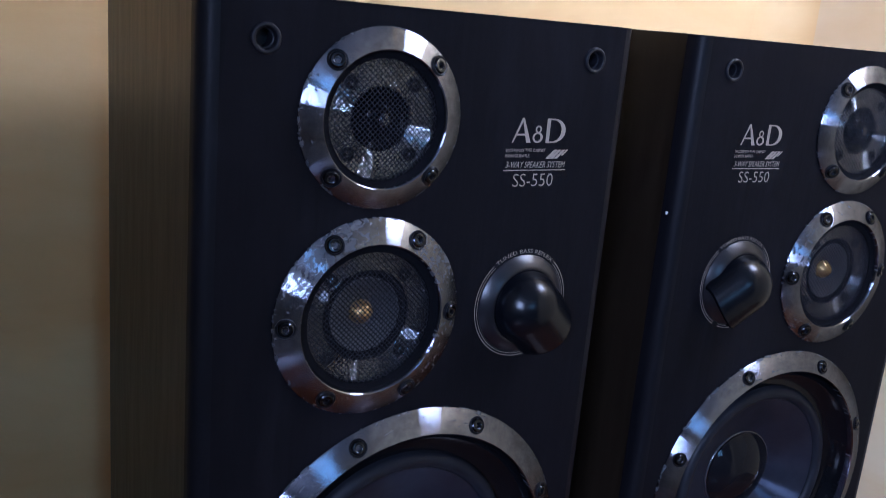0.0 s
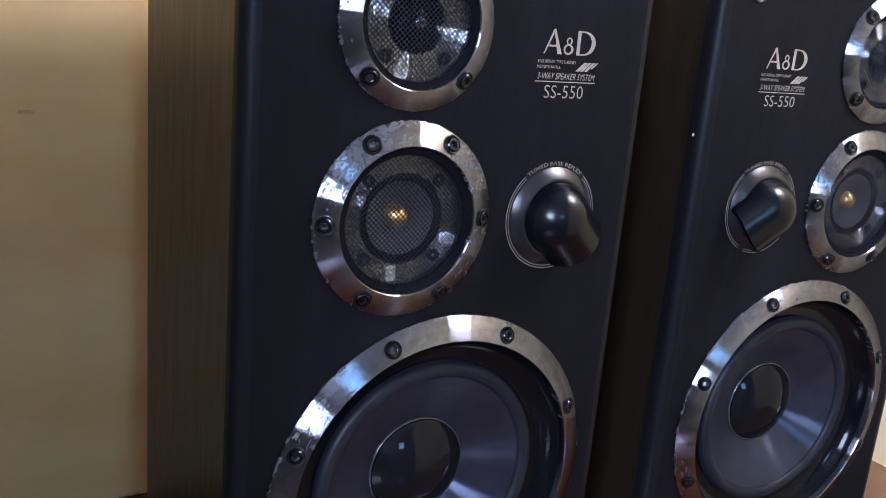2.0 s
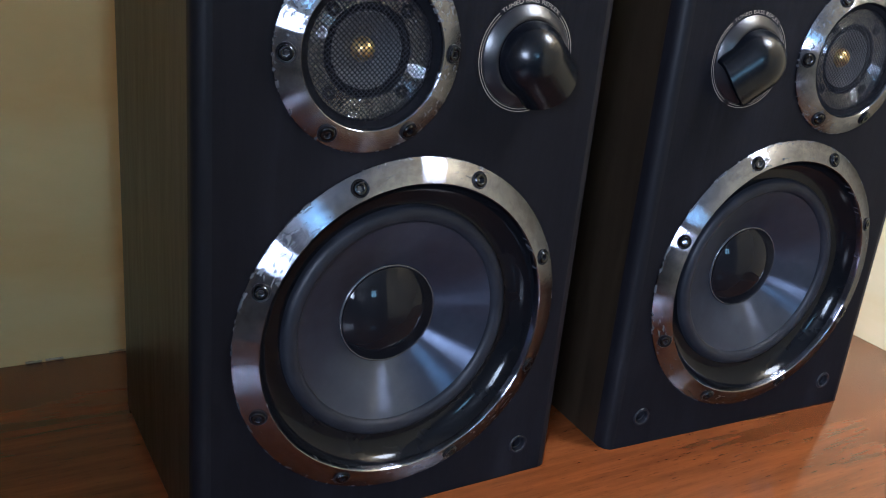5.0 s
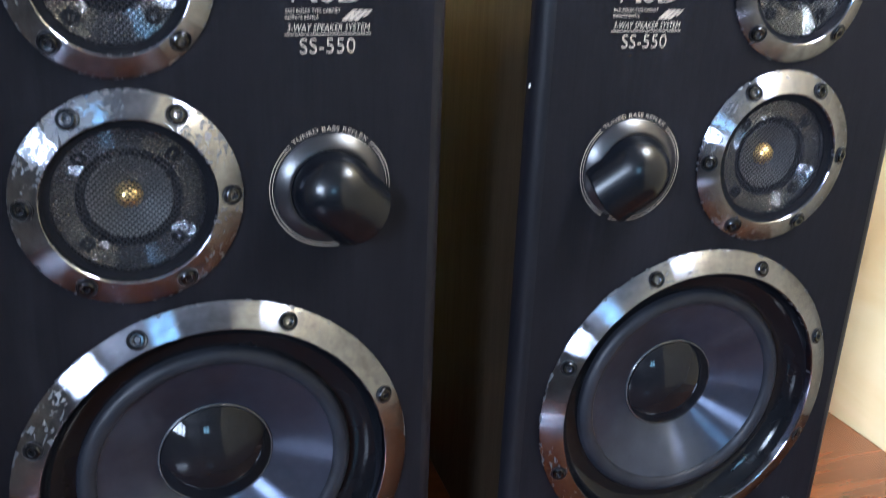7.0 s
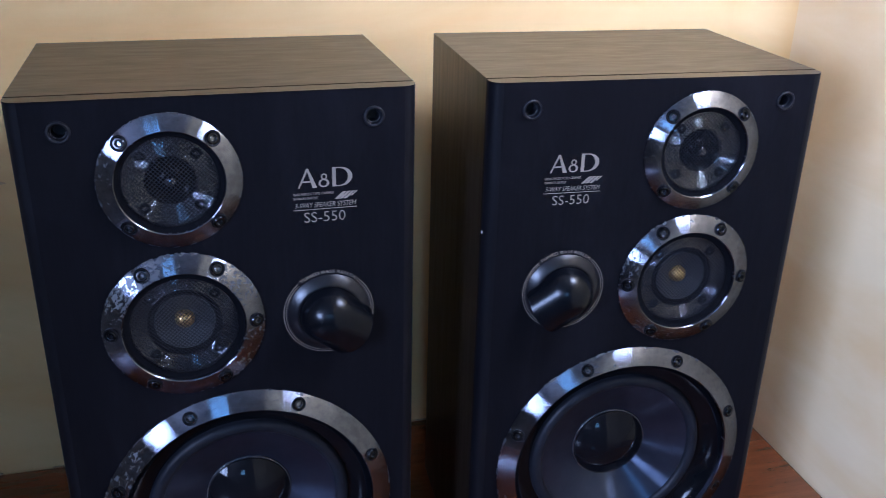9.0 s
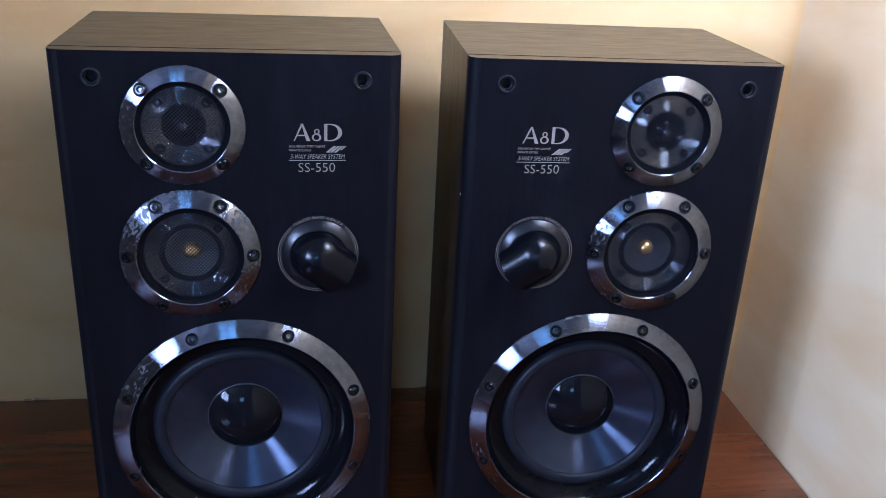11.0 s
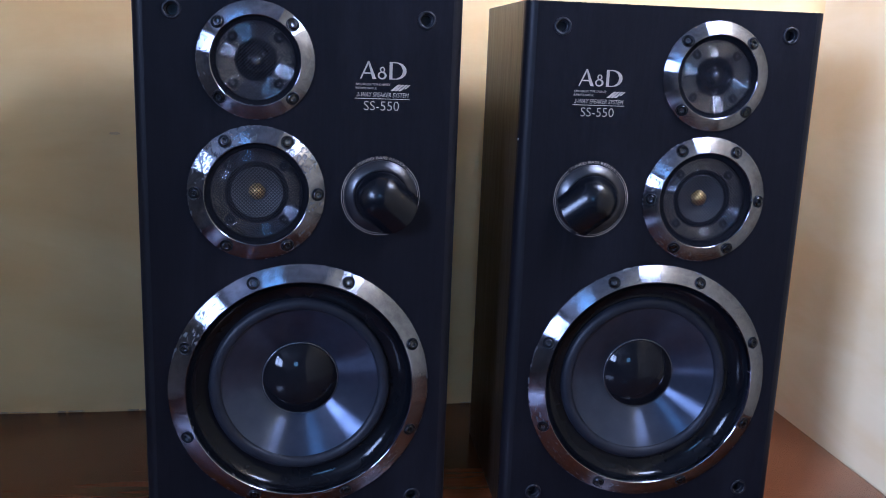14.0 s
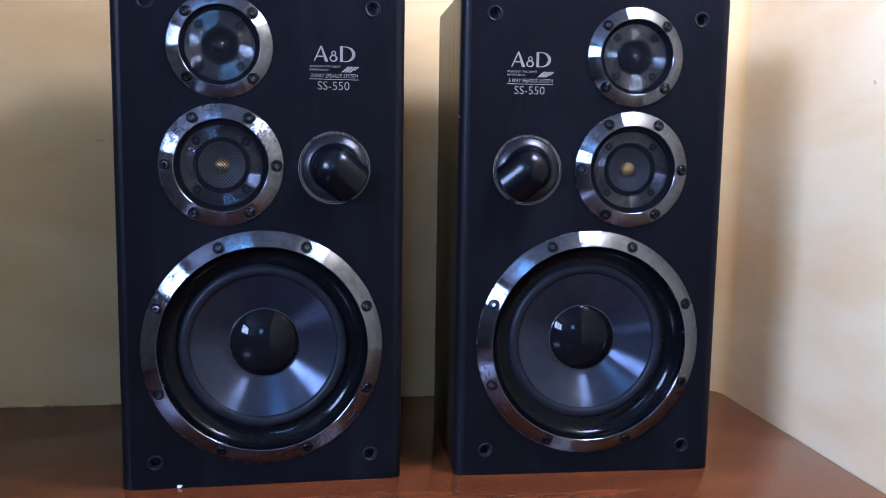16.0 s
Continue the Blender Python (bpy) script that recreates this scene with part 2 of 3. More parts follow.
CEILING = wall_paint("ceiling_paint", (0.27, 0.275, 0.29))
FLOOR = plain("dark_floor", (0.06, 0.05, 0.045), 0.5)
TABLE_WOOD = table_wood("table_wood")
FRAME_WHITE = plain("white_frame", (0.75, 0.75, 0.74), 0.35, wear=0.05)
GLOW, gt, gp = material("lamp_glass")
gp.inputs["Base Color"].default_value = (0.8, 0.8, 0.78, 1)
gp.inputs["Emission Color"].default_value = (1.0, 0.95, 0.86, 1)
gp.inputs["Emission Strength"].default_value = 88.0
SEALANT = plain("old_sealant", (0.36, 0.29, 0.18), 0.8, wear=0.4, size=120)


# ---- mesh helpers ----
def finish(bm, name, mats, angle=35):
    bmesh.ops.recalc_face_normals(bm, faces=bm.faces)
    me = bpy.data.meshes.new(name)
    bm.to_mesh(me)
    bm.free()
    for m in mats if isinstance(mats, (list, tuple)) else [mats]:
        me.materials.append(m)
    if angle:
        me.polygons.foreach_set("use_smooth", [True] * len(me.polygons))
        me.set_sharp_from_angle(angle=radians(angle))
    return me


def part(name, me, parent=None, at=(0, 0, 0), label=""):
    ob = new(name, me)
    ob.parent = parent
    ob.matrix_basis = at if isinstance(at, Matrix) else Matrix.Translation(at)
    return tagged(ob, label)


def box(bm, lo, hi, bevel=0.0, mat=0):
    """A box from corner to corner, its edges bevelled."""
    made = bmesh.ops.create_cube(bm, size=1.0)["verts"]
    for v in made:
        v.co = Vector([(l + h) / 2 + c * (h - l) for l, h, c in zip(lo, hi, v.co)])
    faces = {f for v in made for f in v.link_faces}
    for f in faces:
        f.material_index = mat
    if bevel:
        edges = {e for v in made for e in v.link_edges}
        bmesh.ops.bevel(bm, geom=list(edges), offset=bevel, segments=2, profile=0.5, affect="EDGES")


def lathe(bm, profile, seg=72, mat=0, centre=(0, 0, 0)):
    """Turns (radius, depth) pairs round the y axis; depth runs into the cabinet."""
    rows = []
    for r, y in profile:
        if r < 1e-6:
            rows.append([bm.verts.new((centre[0], centre[1] + y, centre[2]))])
        else:
            rows.append([bm.verts.new((centre[0] + r * math.cos(2 * math.pi * k / seg), centre[1] + y, centre[2] + r * math.sin(2 * math.pi * k / seg))) for k in range(seg)])
    for one, two in zip(rows, rows[1:]):
        for k in range(seg):
            n = (k + 1) % seg
            if len(one) == 1 and len(two) == 1:
                continue
            if len(one) == 1:
                f = bm.faces.new((one[0], two[k], two[n]))
            elif len(two) == 1:
                f = bm.faces.new((one[k], two[0], one[n]))
            else:
                f = bm.faces.new((one[k], two[k], two[n], one[n]))
            f.material_index = mat


def arc(cx, cy, r, a0, a1, n):
    return [(cx + r * math.cos(radians(a0 + (a1 - a0) * k / n)), cy + r * math.sin(radians(a0 + (a1 - a0) * k / n))) for k in range(n + 1)]


def lathed(name, profile, mats, seg=72, angle=35):
    bm = bmesh.new()
    lathe(bm, profile, seg)
    return finish(bm, name, mats, angle)


def lettering(text, height, width=0.0, shear=0.0, thin=0.0):
    """Flat raised letters as a bmesh in the xz plane, centred, of that cap height."""
    cu = bpy.data.curves.new("letters", "FONT")
    cu.body, cu.size, cu.shear, cu.offset = text, 1.0, shear, -thin
    cu.resolution_u = 3
    ob = new("letters", cu)
    me = bpy.data.meshes.new_from_object(ob.evaluated_get(bpy.context.evaluated_depsgraph_get()))
    bpy.data.objects.remove(ob)
    bm = bmesh.new()
    bm.from_mesh(me)
    bpy.data.meshes.remove(me)
    xs, ys = [v.co.x for v in bm.verts], [v.co.y for v in bm.verts]
    s = height / (max(ys) - min(ys))
    sx = width / (max(xs) - min(xs)) if width else s
    mx, my = (max(xs) + min(xs)) / 2, (max(ys) + min(ys)) / 2
    for v in bm.verts:
        v.co = Vector(((v.co.x - mx) * sx, 0.0, (v.co.y - my) * s))
    return bm


def polygon(bm, points, y=0.0):
    bm.faces.new([bm.verts.new((x, y, z)) for x, z in points])


# ---- room ----
def structure(name, bm, mats, label):
    ob = new(name, finish(bm, name, mats, 0))
    ob.matrix_world = ROOM
    return tagged(ob, label, kind="structure")


bm = bmesh.new()
box(bm, (LEFT - 0.2, FRONT - 0.2, -0.1), (RIGHT + 0.2, BACK + 0.2, 0.0))
structure("floor", bm, FLOOR, "dark plain floor of the room")
bm = bmesh.new()
box(bm, (LEFT - 0.2, FRONT - 0.2, CEIL), (RIGHT + 0.2, BACK + 0.2, CEIL + 0.1))
structure("ceiling", bm, CEILING, "plain off-white painted ceiling")
bm = bmesh.new()
box(bm, (LEFT, BACK, 0.0), (RIGHT, BACK + 0.15, CEIL))
structure("wall_back", bm, PAINT, "yellow-beige painted wall with faint stains")


def pierced_wall(name, along, lo, hi, near, far, hole, paint, label):
    """A wall with one opening; along: 0 for a wall along x, 1 for one along y."""
    bm = bmesh.new()
    h0, h1, z0, z1 = hole
    for u0, u1, za, zb in ((lo, h0, 0, CEIL), (h1, hi, 0, CEIL), (h0, h1, 0, z0), (h0, h1, z1, CEIL)):
        if along:
            box(bm, (near, u0, za), (far, u1, zb))
        else:
            box(bm, (u0, near, za), (u1, far, zb))
    return structure(name, bm, paint, label)


bm = bmesh.new()
box(bm, (RIGHT, FRONT - 0.15, 0.0), (RIGHT + 0.15, BACK + 0.15, CEIL))
structure("wall_right", bm, DAYLIT_PAINT, "beige painted side wall, smudged, cool daylight put into its paler colour")
pierced_wall("wall_left", 1, FRONT - 0.15, BACK + 0.15, LEFT - 0.15, LEFT, WIN_LEFT, GREY_PAINT, "plain grey painted wall with a window")
pierced_wall("wall_front", 0, LEFT, RIGHT, FRONT - 0.15, FRONT, WIN_FRONT, GREY_PAINT, "plain grey painted wall with a window")

# unseen wall end, added to hold window light off the left side
bm = bmesh.new()
box(bm, (-0.46, -0.345, 0.0), (-0.32, BACK, CEIL))
structure("wall_pier", bm, SHADE_WALL_PAINT, "unseen plain grey wall end, added to block light beside the table")


def window(name, along, wall, hole, bars, cross):
    """A white window frame with upright and cross bars, standing in its opening."""
    h0, h1, z0, z1 = hole
    n0, n1 = wall - 0.03, wall + 0.03
    root = new(name)
    root.matrix_world = ROOM
    tagged(root, "white framed window with bright daylight behind", kind="structure")

    def piece(kind, u0, u1, za, zb):
        bm = bmesh.new()
        lo, hi = ((n0, u0, za), (n1, u1, zb)) if along else ((u0, n0, za), (u1, n1, zb))
        box(bm, lo, hi, 0.004)
        part(kind, finish(bm, kind, FRAME_WHITE), root)

    f = 0.05
    piece("window_frame", h0, h0 + f, z0, z1)
    piece("window_frame", h1 - f, h1, z0, z1)
    piece("window_frame", h0 + f, h1 - f, z0, z0 + f)
    piece("window_frame", h0 + f, h1 - f, z1 - f, z1)
    for b in bars:
        u = h0 + (h1 - h0) * b
        piece("mullion", u - 0.02, u + 0.02, z0 + f, z1 - f)
    for c in cross:
        z = z0 + (z1 - z0) * c
        piece("crossbar", h0 + f, h1 - f, z - 0.015, z + 0.015)


window("window_1", 1, LEFT - 0.08, WIN_LEFT, (0.34, 0.67), (0.72,))
window("window_2", 0, FRONT - 0.08, WIN_FRONT, (0.5,), (0.7,))

# the rounded plaster corner between back and side wall, above the table
bm = bmesh.new()
ROUND = 0.055
arc_pts = [(RIGHT - ROUND + ROUND * math.sin(radians(a)), BACK - ROUND + ROUND * math.cos(radians(a))) for a in range(0, 91, 6)]
low, top = ([bm.verts.new((px, py, z)) for px, py in arc_pts + [(RIGHT + 0.01, BACK + 0.01)]] for z in (TABLE, CEIL))
for k in range(len(low)):
    n = (k + 1) % len(low)
    bm.faces.new((low[k], low[n], top[n], top[k]))
bm.faces.new(low)
corner = new("wall_corner", finish(bm, "wall_corner", PAINT, 40))
corner.matrix_world = ROOM
tagged(corner, "rounded yellow-beige plaster corner of the walls", kind="structure")

# a ragged line of old sealant where the table meets the wall
rng = random.Random(4)
bm = bmesh.new()
x = -0.70
while x < RIGHT - 0.02:
    step = rng.uniform(0.010, 0.035)
    if rng.random() < 0.85:
        w, h, t0 = rng.uniform(0.0012, 0.0030), rng.uniform(0.0006, 0.0016), rng.uniform(0, 0.0016)
        box(bm, (x, BACK - w - t0, TABLE), (x + step * rng.uniform(0.6, 1.0), BACK, TABLE + h), 0.0005)
    x += step
structure("trim", bm, SEALANT, "ragged old sealant between table and wall")


def smudge(name, m, sx, sz, seed, label):
    """A thin irregular fleck stuck on a wall."""
    r = random.Random(seed)
    bm = bmesh.new()
    pts = [(sx * math.cos(a) * r.uniform(0.6, 1.1), sz * math.sin(a) * r.uniform(0.6, 1.1)) for a in [2 * math.pi * k / 14 for k in range(14)]]
    front = [bm.verts.new((px, -0.0009, pz)) for px, pz in pts]
    rear = [bm.verts.new((px * 1.15, 0.0, pz * 1.15)) for px, pz in pts]
    bm.faces.new(front)
    for k in range(14):
        bm.faces.new((front[k], front[k - 1], rear[k - 1], rear[k]))
    ob = new(name, finish(bm, name, plain("smudge_" + str(seed), (0.47, 0.33, 0.16), 0.8), 40))
    ob.matrix_world = ROOM @ m
    return tagged(ob, label, "wall mark", kind="structure")


smudge("trim", pose(-0.090, BACK, 1.142), 0.007, 0.0020, 3, "brown smear on the yellow wall")
smudge("trim", pose(RIGHT, -0.035, 1.227, 0, 0, -90), 0.004, 0.0025, 8, "small grey nick in the pale wall")

# ---- table ----
table = new("table")
table.matrix_world = ROOM
tagged(table, "red-brown lacquered wooden table against the wall", "table")
T0, T1, TY0, TY1 = -0.319, RIGHT - 0.001, -0.40, BACK - 0.001
bm = bmesh.new()
box(bm, (T0, TY0, TABLE - 0.032), (T1, TY1, TABLE), 0.003)
part("tabletop", finish(bm, "tabletop", TABLE_WOOD, 35), table)
for lx in (T0 + 0.05, T1 - 0.11):
    for ly in (TY0 + 0.05, TY1 - 0.11):
        bm = bmesh.new()
        box(bm, (lx, ly, 0.0), (lx + 0.06, ly + 0.06, TABLE - 0.032), 0.004)
        part("leg", finish(bm, "leg", TABLE_WOOD, 35), table)
for ly in (TY0 + 0.065, TY1 - 0.095):
    bm = bmesh.new()
    box(bm, (T0 + 0.11, ly, TABLE - 0.122), (T1 - 0.11, ly + 0.03, TABLE - 0.032), 0.003)
    part("apron", finish(bm, "apron", TABLE_WOOD, 35), table)

# ---- wall lamp ----
lamp = new("wall_lamp")
lamp.matrix_world = ROOM @ Matrix.Translation(LAMP)
tagged(lamp, "lit wall lamp with a round white glass globe", "lamp")
bm = bmesh.new()
bmesh.ops.create_uvsphere(bm, u_segments=40, v_segments=24, radius=0.120)
part("globe", finish(bm, "globe", GLOW, 60), lamp)
bm = bmesh.new()
lathe(bm, [(0.0, 0.0), (0.050, 0.0), (0.052, 0.006), (0.034, 0.014), (0.030, 0.022), (0.0, 0.022)], 40)
part("base", finish(bm, "base", FRAME_WHITE, 35), lamp, pose(RIGHT - LAMP[0], 0, 0, 0, 0, 90))

# ---- loudspeakers ----
W, H, D, LIP = 0.3175, 0.566, 0.231, 0.0165     # width, height, depth, thickness of the front board
WOOF_Z, MID_Z, TWEET_Z, SIDE = 0.1605, 0.3675, 0.4970, 0.0440
PORT_X, PORT_Z = 0.0795, 0.3655
PROUD = 0.0042                                  # the two small drivers stand this far forward in their rings
meshes = {}


def shared(key, build):
    if key not in meshes:
        meshes[key] = build()
    return meshes[key]


def panel_mesh(name, section, y0, y1, mat):
    """A mitred board: a section in the xz plane drawn out in depth."""
    bm = bmesh.new()
    front, rear = ([bm.verts.new((px, y, pz)) for px, pz in section] for y in (y0, y1))
    bm.faces.new(front)
    bm.faces.new(rear)
    n = len(section)
    for k in range(n):
        bm.faces.new((front[k], front[(k + 1) % n], rear[(k + 1) % n], rear[k]))
    bmesh.ops.recalc_face_normals(bm, faces=bm.faces)
    return finish(bm, name, mat, 0)


def cabinet(root):
    """The open-fronted box behind the front board, of five mitred boards."""
    x, y0, y1, k = W / 2, LIP + 0.0016, D, 0.016
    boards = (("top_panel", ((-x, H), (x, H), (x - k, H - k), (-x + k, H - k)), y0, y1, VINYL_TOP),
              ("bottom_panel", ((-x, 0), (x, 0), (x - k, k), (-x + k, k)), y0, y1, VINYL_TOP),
              ("side_panel", ((-x, 0), (-x, H), (-x + k, H - k), (-x + k, k)), LIP + 0.0003, y1, VINYL_SIDE_SHADED),
              ("side_panel", ((x, 0), (x, H), (x - k, H - k), (x - k, k)), LIP + 0.0003, y1, VINYL_SIDE_SHADED),
              ("back_panel", ((-x + k, k), (x - k, k), (x - k, H - k), (-x + k, H - k)), y1 - k, y1 - 0.002, VINYL_SIDE_SHADED))
    for n, (name, section, ya, yb, mat) in enumerate(boards):
        part(name, shared((name, n), lambda: panel_mesh(name, section, ya, yb, mat)), root, label="brown wood-grain board")


def baffle_mesh(mir):
    """The front board: black face with rounded upright edges and round cut-outs, brown edges."""
    bm = bmesh.new()
    x, r = W / 2, 0.0110
    holes = [(0.0, WOOF_Z, 0.1175), (-mir * SIDE, MID_Z, 0.052), (-mir * SIDE, TWEET_Z, 0.044)]
    holes += [(sx * 0.1215, z, 0.0076) for sx in (-1, 1) for z in (0.0310, H - 0.0245)]
    edges = []
    fx = x - r
    rim = [bm.verts.new((px, 0, pz)) for px, pz in ((-fx, 0.0008), (fx, 0.0008), (fx, H - 0.0008), (-fx, H - 0.0008))]
    edges += [bm.edges.new((rim[k], rim[(k + 1) % 4])) for k in range(4)]
    rings = []
    for cx, cz, rad in holes:
        ring = [bm.verts.new((cx + rad * math.cos(2 * math.pi * k / 48), 0, cz + rad * math.sin(2 * math.pi * k / 48))) for k in range(48)]
        edges += [bm.edges.new((ring[k], ring[(k + 1) % 48])) for k in range(48)]
        rings.append(ring)
    bmesh.ops.triangle_fill(bm, use_beauty=True, use_dissolve=False, edges=edges)
    for ring in rings:
        back = [bm.verts.new((v.co.x, LIP, v.co.z)) for v in ring]
        for k in range(48):
            bm.faces.new((ring[k], ring[(k + 1) % 48], back[(k + 1) % 48], back[k]))
    for side in (-1, 1):
        section = [(side * (fx + r * math.sin(radians(a))), r - r * math.cos(radians(a))) for a in range(0, 91, 15)] + [(side * x, LIP)]
        low = [bm.verts.new((px, py, 0.0008)) for px, py in section]
        top = [bm.verts.new((px, py, H - 0.0008)) for px, py in section]
        for k in range(len(section) - 1):
            bm.faces.new((low[k], low[k + 1], top[k + 1], top[k])).material_index = 2
    # brown top and bottom edges, rounded like the face
    outline = [(-x, LIP)] + [(-(fx + r * math.sin(radians(a))), r - r * math.cos(radians(a))) for a in range(90, -1, -15)]
    outline += [(-px, py) for px, py in reversed(outline)]
    for z in (0.0004, H - 0.0004):
        f = bm.faces.new([bm.verts.new((px, py, z)) for px, py in outline])
        f.material_index = 1
        skirt = [bm.verts.new((px, py, z + (0.0008 if z < 0.1 else -0.0008))) for px, py in outline]
        for k in range(len(outline) - 1):
            g = bm.faces.new((f.verts[k], f.verts[k + 1], skirt[k + 1], skirt[k]))
            g.material_index = 0
    back = bm.faces.new([bm.verts.new(c) for c in ((-x, LIP, 0.0008), (-x, LIP, 0.012), (x, LIP, 0.012), (x, LIP, 0.0008))])
    back.material_index = 0
    back = bm.faces.new([bm.verts.new(c) for c in ((-x, LIP, H - 0.012), (-x, LIP, H - 0.0008), (x, LIP, H - 0.0008), (x, LIP, H - 0.012))])
    back.material_index = 0
    return finish(bm, "baffle", [BLACK, VINYL_TOP, BLACK_EDGE], 30)


def core_mesh(z0, z1):
    """A dark strip that shows in the groove between front board and box."""
    bm = bmesh.new()
    x = W / 2 - 0.0022
    box(bm, (-x, LIP - 0.002, z0), (x, LIP + 0.0014, z1))
    return finish(bm, "groove", VOID, 0)


def ring_profile(outer, inner, rise):
    """A trim ring: a short outer wall, a sloping face, a narrow polished lip, and the way in."""
    lip = 0.0010
    return ([(outer, 0.0006), (outer, -0.0012)] + [(outer - 0.0006, -0.0020), (inner + lip + 0.0006, -rise + 0.0002), (inner + lip, -rise), (inner + lip * 0.4, -rise + 0.0004), (inner, -rise + 0.0014), (inner, 0.004)])


def screw_mesh():
    """A socket-head screw: black cup, steel head, six-sided socket."""
    bm = bmesh.new()
    lathe(bm, [(0.0066, 0.0006), (0.0066, -0.0006), (0.0061, -0.0012), (0.0052, -0.0010), (0.0050, 0.0000)], 28, 0)
    lathe(bm, [(0.0049, 0.0006), (0.0049, -0.0012), (0.0042, -0.0020), (0.0029, -0.0021)], 28, 1)
    lathe(bm, [(0.0029, -0.0021), (0.0024, -0.0018)], 28, 1)
    lathe(bm, [(0.0024, -0.0018), (0.0022, 0.0012), (0.0, 0.0014)], 6, 0)
    return finish(bm, "screw", [SCREW_BLACK, STEEL], 30)


def small_screw_mesh():
    bm = bmesh.new()
    lathe(bm, [(0.0047, 0.0004), (0.0047, -0.0008), (0.0038, -0.0014), (0.0018, -0.0014), (0.0016, 0.0), (0.0, 0.0002)], 20)
    return finish(bm, "plate_screw", SCREW_BLACK, 30)


def woven_mesh(radius, dome, pitch=0.0025, half=0.00040):
    """A domed wire mesh in two diagonal runs, woven over and under."""
    bm = bmesh.new()
    for run in (0, 1):
        a = radians(45 + 90 * run)
        ux, uz = math.cos(a), math.sin(a)
        n = int(radius / pitch)
        for i in range(-n, n + 1):
            off = i * pitch
            reach = math.sqrt(max(radius ** 2 - off ** 2, 0))
            if reach < 0.004:
                continue
            steps = max(4, int(reach * 2 / pitch))
            rows = []
            for k in range(steps + 1):
                s = -reach + 2 * reach * k / steps
                px, pz = ux * s - uz * off, uz * s + ux * off
                y = -dome * (1 - (s * s + off * off) / radius ** 2) + (0.00022 if (k + i + run) % 2 else -0.00022)
                rows.append([bm.verts.new((px - uz * half * c, y + d * half, pz + ux * half * c)) for c, d in ((1, 0), (0, -1), (-1, 0))])
            for one, two in zip(rows, rows[1:]):
                for k in range(2):
                    bm.faces.new((one[k], one[k + 1], two[k + 1], two[k]))
    return finish(bm, "mesh_grille", WIRE, 60)


def hood_mesh(mir):
    """The bass-reflex hood: a dome that runs out into a short spout, open at its slanted end."""
    bm = bmesh.new()
    a = radians(-42 if mir > 0 else -138)
    ux, uz = math.cos(a), math.sin(a)
    r, end, n, m = 0.0272, 0.0362, 40, 28
    SLOPE = radians(15)

    def shell(rad, depth, mat):
        rows = []
        for k in range(n + 1):
            f = k / n
            s = -rad * math.cos(math.pi / 2 * min(1, f / 0.55)) if f < 0.55 else end * (f - 0.55) / 0.45
            far = max(0.0, s) / end
            w = math.sqrt(max(rad * rad - min(s, 0) ** 2, 1e-9))
            turn = rad * math.sin(SLOPE)
            rise = (w if s < 0 else math.sqrt(rad * rad - s * s)) if s < turn else rad * math.cos(SLOPE) - (s - turn) * math.tan(SLOPE)
            row = []
            for j in range(m + 1):
                b = math.pi * j / m
                side, out = w * (1 - 0.07 * far) * math.cos(b), rise * math.sin(b)
                # the spout ends along the circle of the collar
                cut = s if far <= 0 else far * math.sqrt(end * end - (side * 0.93) ** 2)
                row.append(bm.verts.new((ux * cut - uz * side, -depth - out, uz * cut + ux * side)))
            rows.append(row)
        for one, two in zip(rows, rows[1:]):
            for j in range(m):
                bm.faces.new((one[j], one[j + 1], two[j + 1], two[j])).material_index = mat
        return rows[-1]

    outer, inner = shell(r, 0.0035, 0), shell(r - 0.0022, 0.0030, 1)
    for j in range(m):
        bm.faces.new((outer[j], outer[j + 1], inner[j + 1], inner[j]))
    bmesh.ops.remove_doubles(bm, verts=bm.verts, dist=0.00002)
    return finish(bm, "port_hood", [HOOD, VOID], 50)


def rings_mesh(mir):
    """The thin double printed line round the port, open at the top for the words and at the spout."""
    bm = bmesh.new()
    gap0, gap1 = (-60, -70) if mir > 0 else (-110, -120)
    for r0, r1 in ((0.0378, 0.0382), (0.0396, 0.0401)):
        for a0, a1 in ((gap0, 48), (132, gap1 + 360)):
            n = 36
            for k in range(n):
                b0, b1 = radians(a0 + (a1 - a0) * k / n), radians(a0 + (a1 - a0) * (k + 1) / n)
                polygon(bm, [(r * math.cos(b), r * math.sin(b)) for r, b in ((r0, b0), (r1, b0), (r1, b1), (r0, b1))])
    bmesh.ops.remove_doubles(bm, verts=bm.verts, dist=0.00001)
    return finish(bm, "port_line", PRINT, 0)


def arc_words_mesh():
    bm = lettering("TUNED BASS REFLEX", 0.0029, 0.0550, 0.0, 0.006)
    for v in bm.verts:
        a = math.pi / 2 - v.co.x / 0.0410
        r = 0.0395 + v.co.z
        v.co = Vector((r * math.cos(a), 0, r * math.sin(a)))
    return finish(bm, "lettering", PRINT, 0)


def words_mesh(text, height, width, shear=0.0, thin=0.0):
    return finish(lettering(text, height, width, shear, thin), "lettering", PRINT, 0)


def band(bm, outer, inner):
    """A closed band between two outlines with the same number of points."""
    one, two = ([bm.verts.new((x, 0, z)) for x, z in pts] for pts in (outer, inner))
    n = len(one)
    for k in range(n):
        bm.faces.new((one[k], one[(k + 1) % n], two[(k + 1) % n], two[k]))


def oval(cx, cz, rx, rz, n=20):
    return [(cx + rx * math.cos(2 * math.pi * k / n), cz + rz * math.sin(2 * math.pi * k / n)) for k in range(n)]


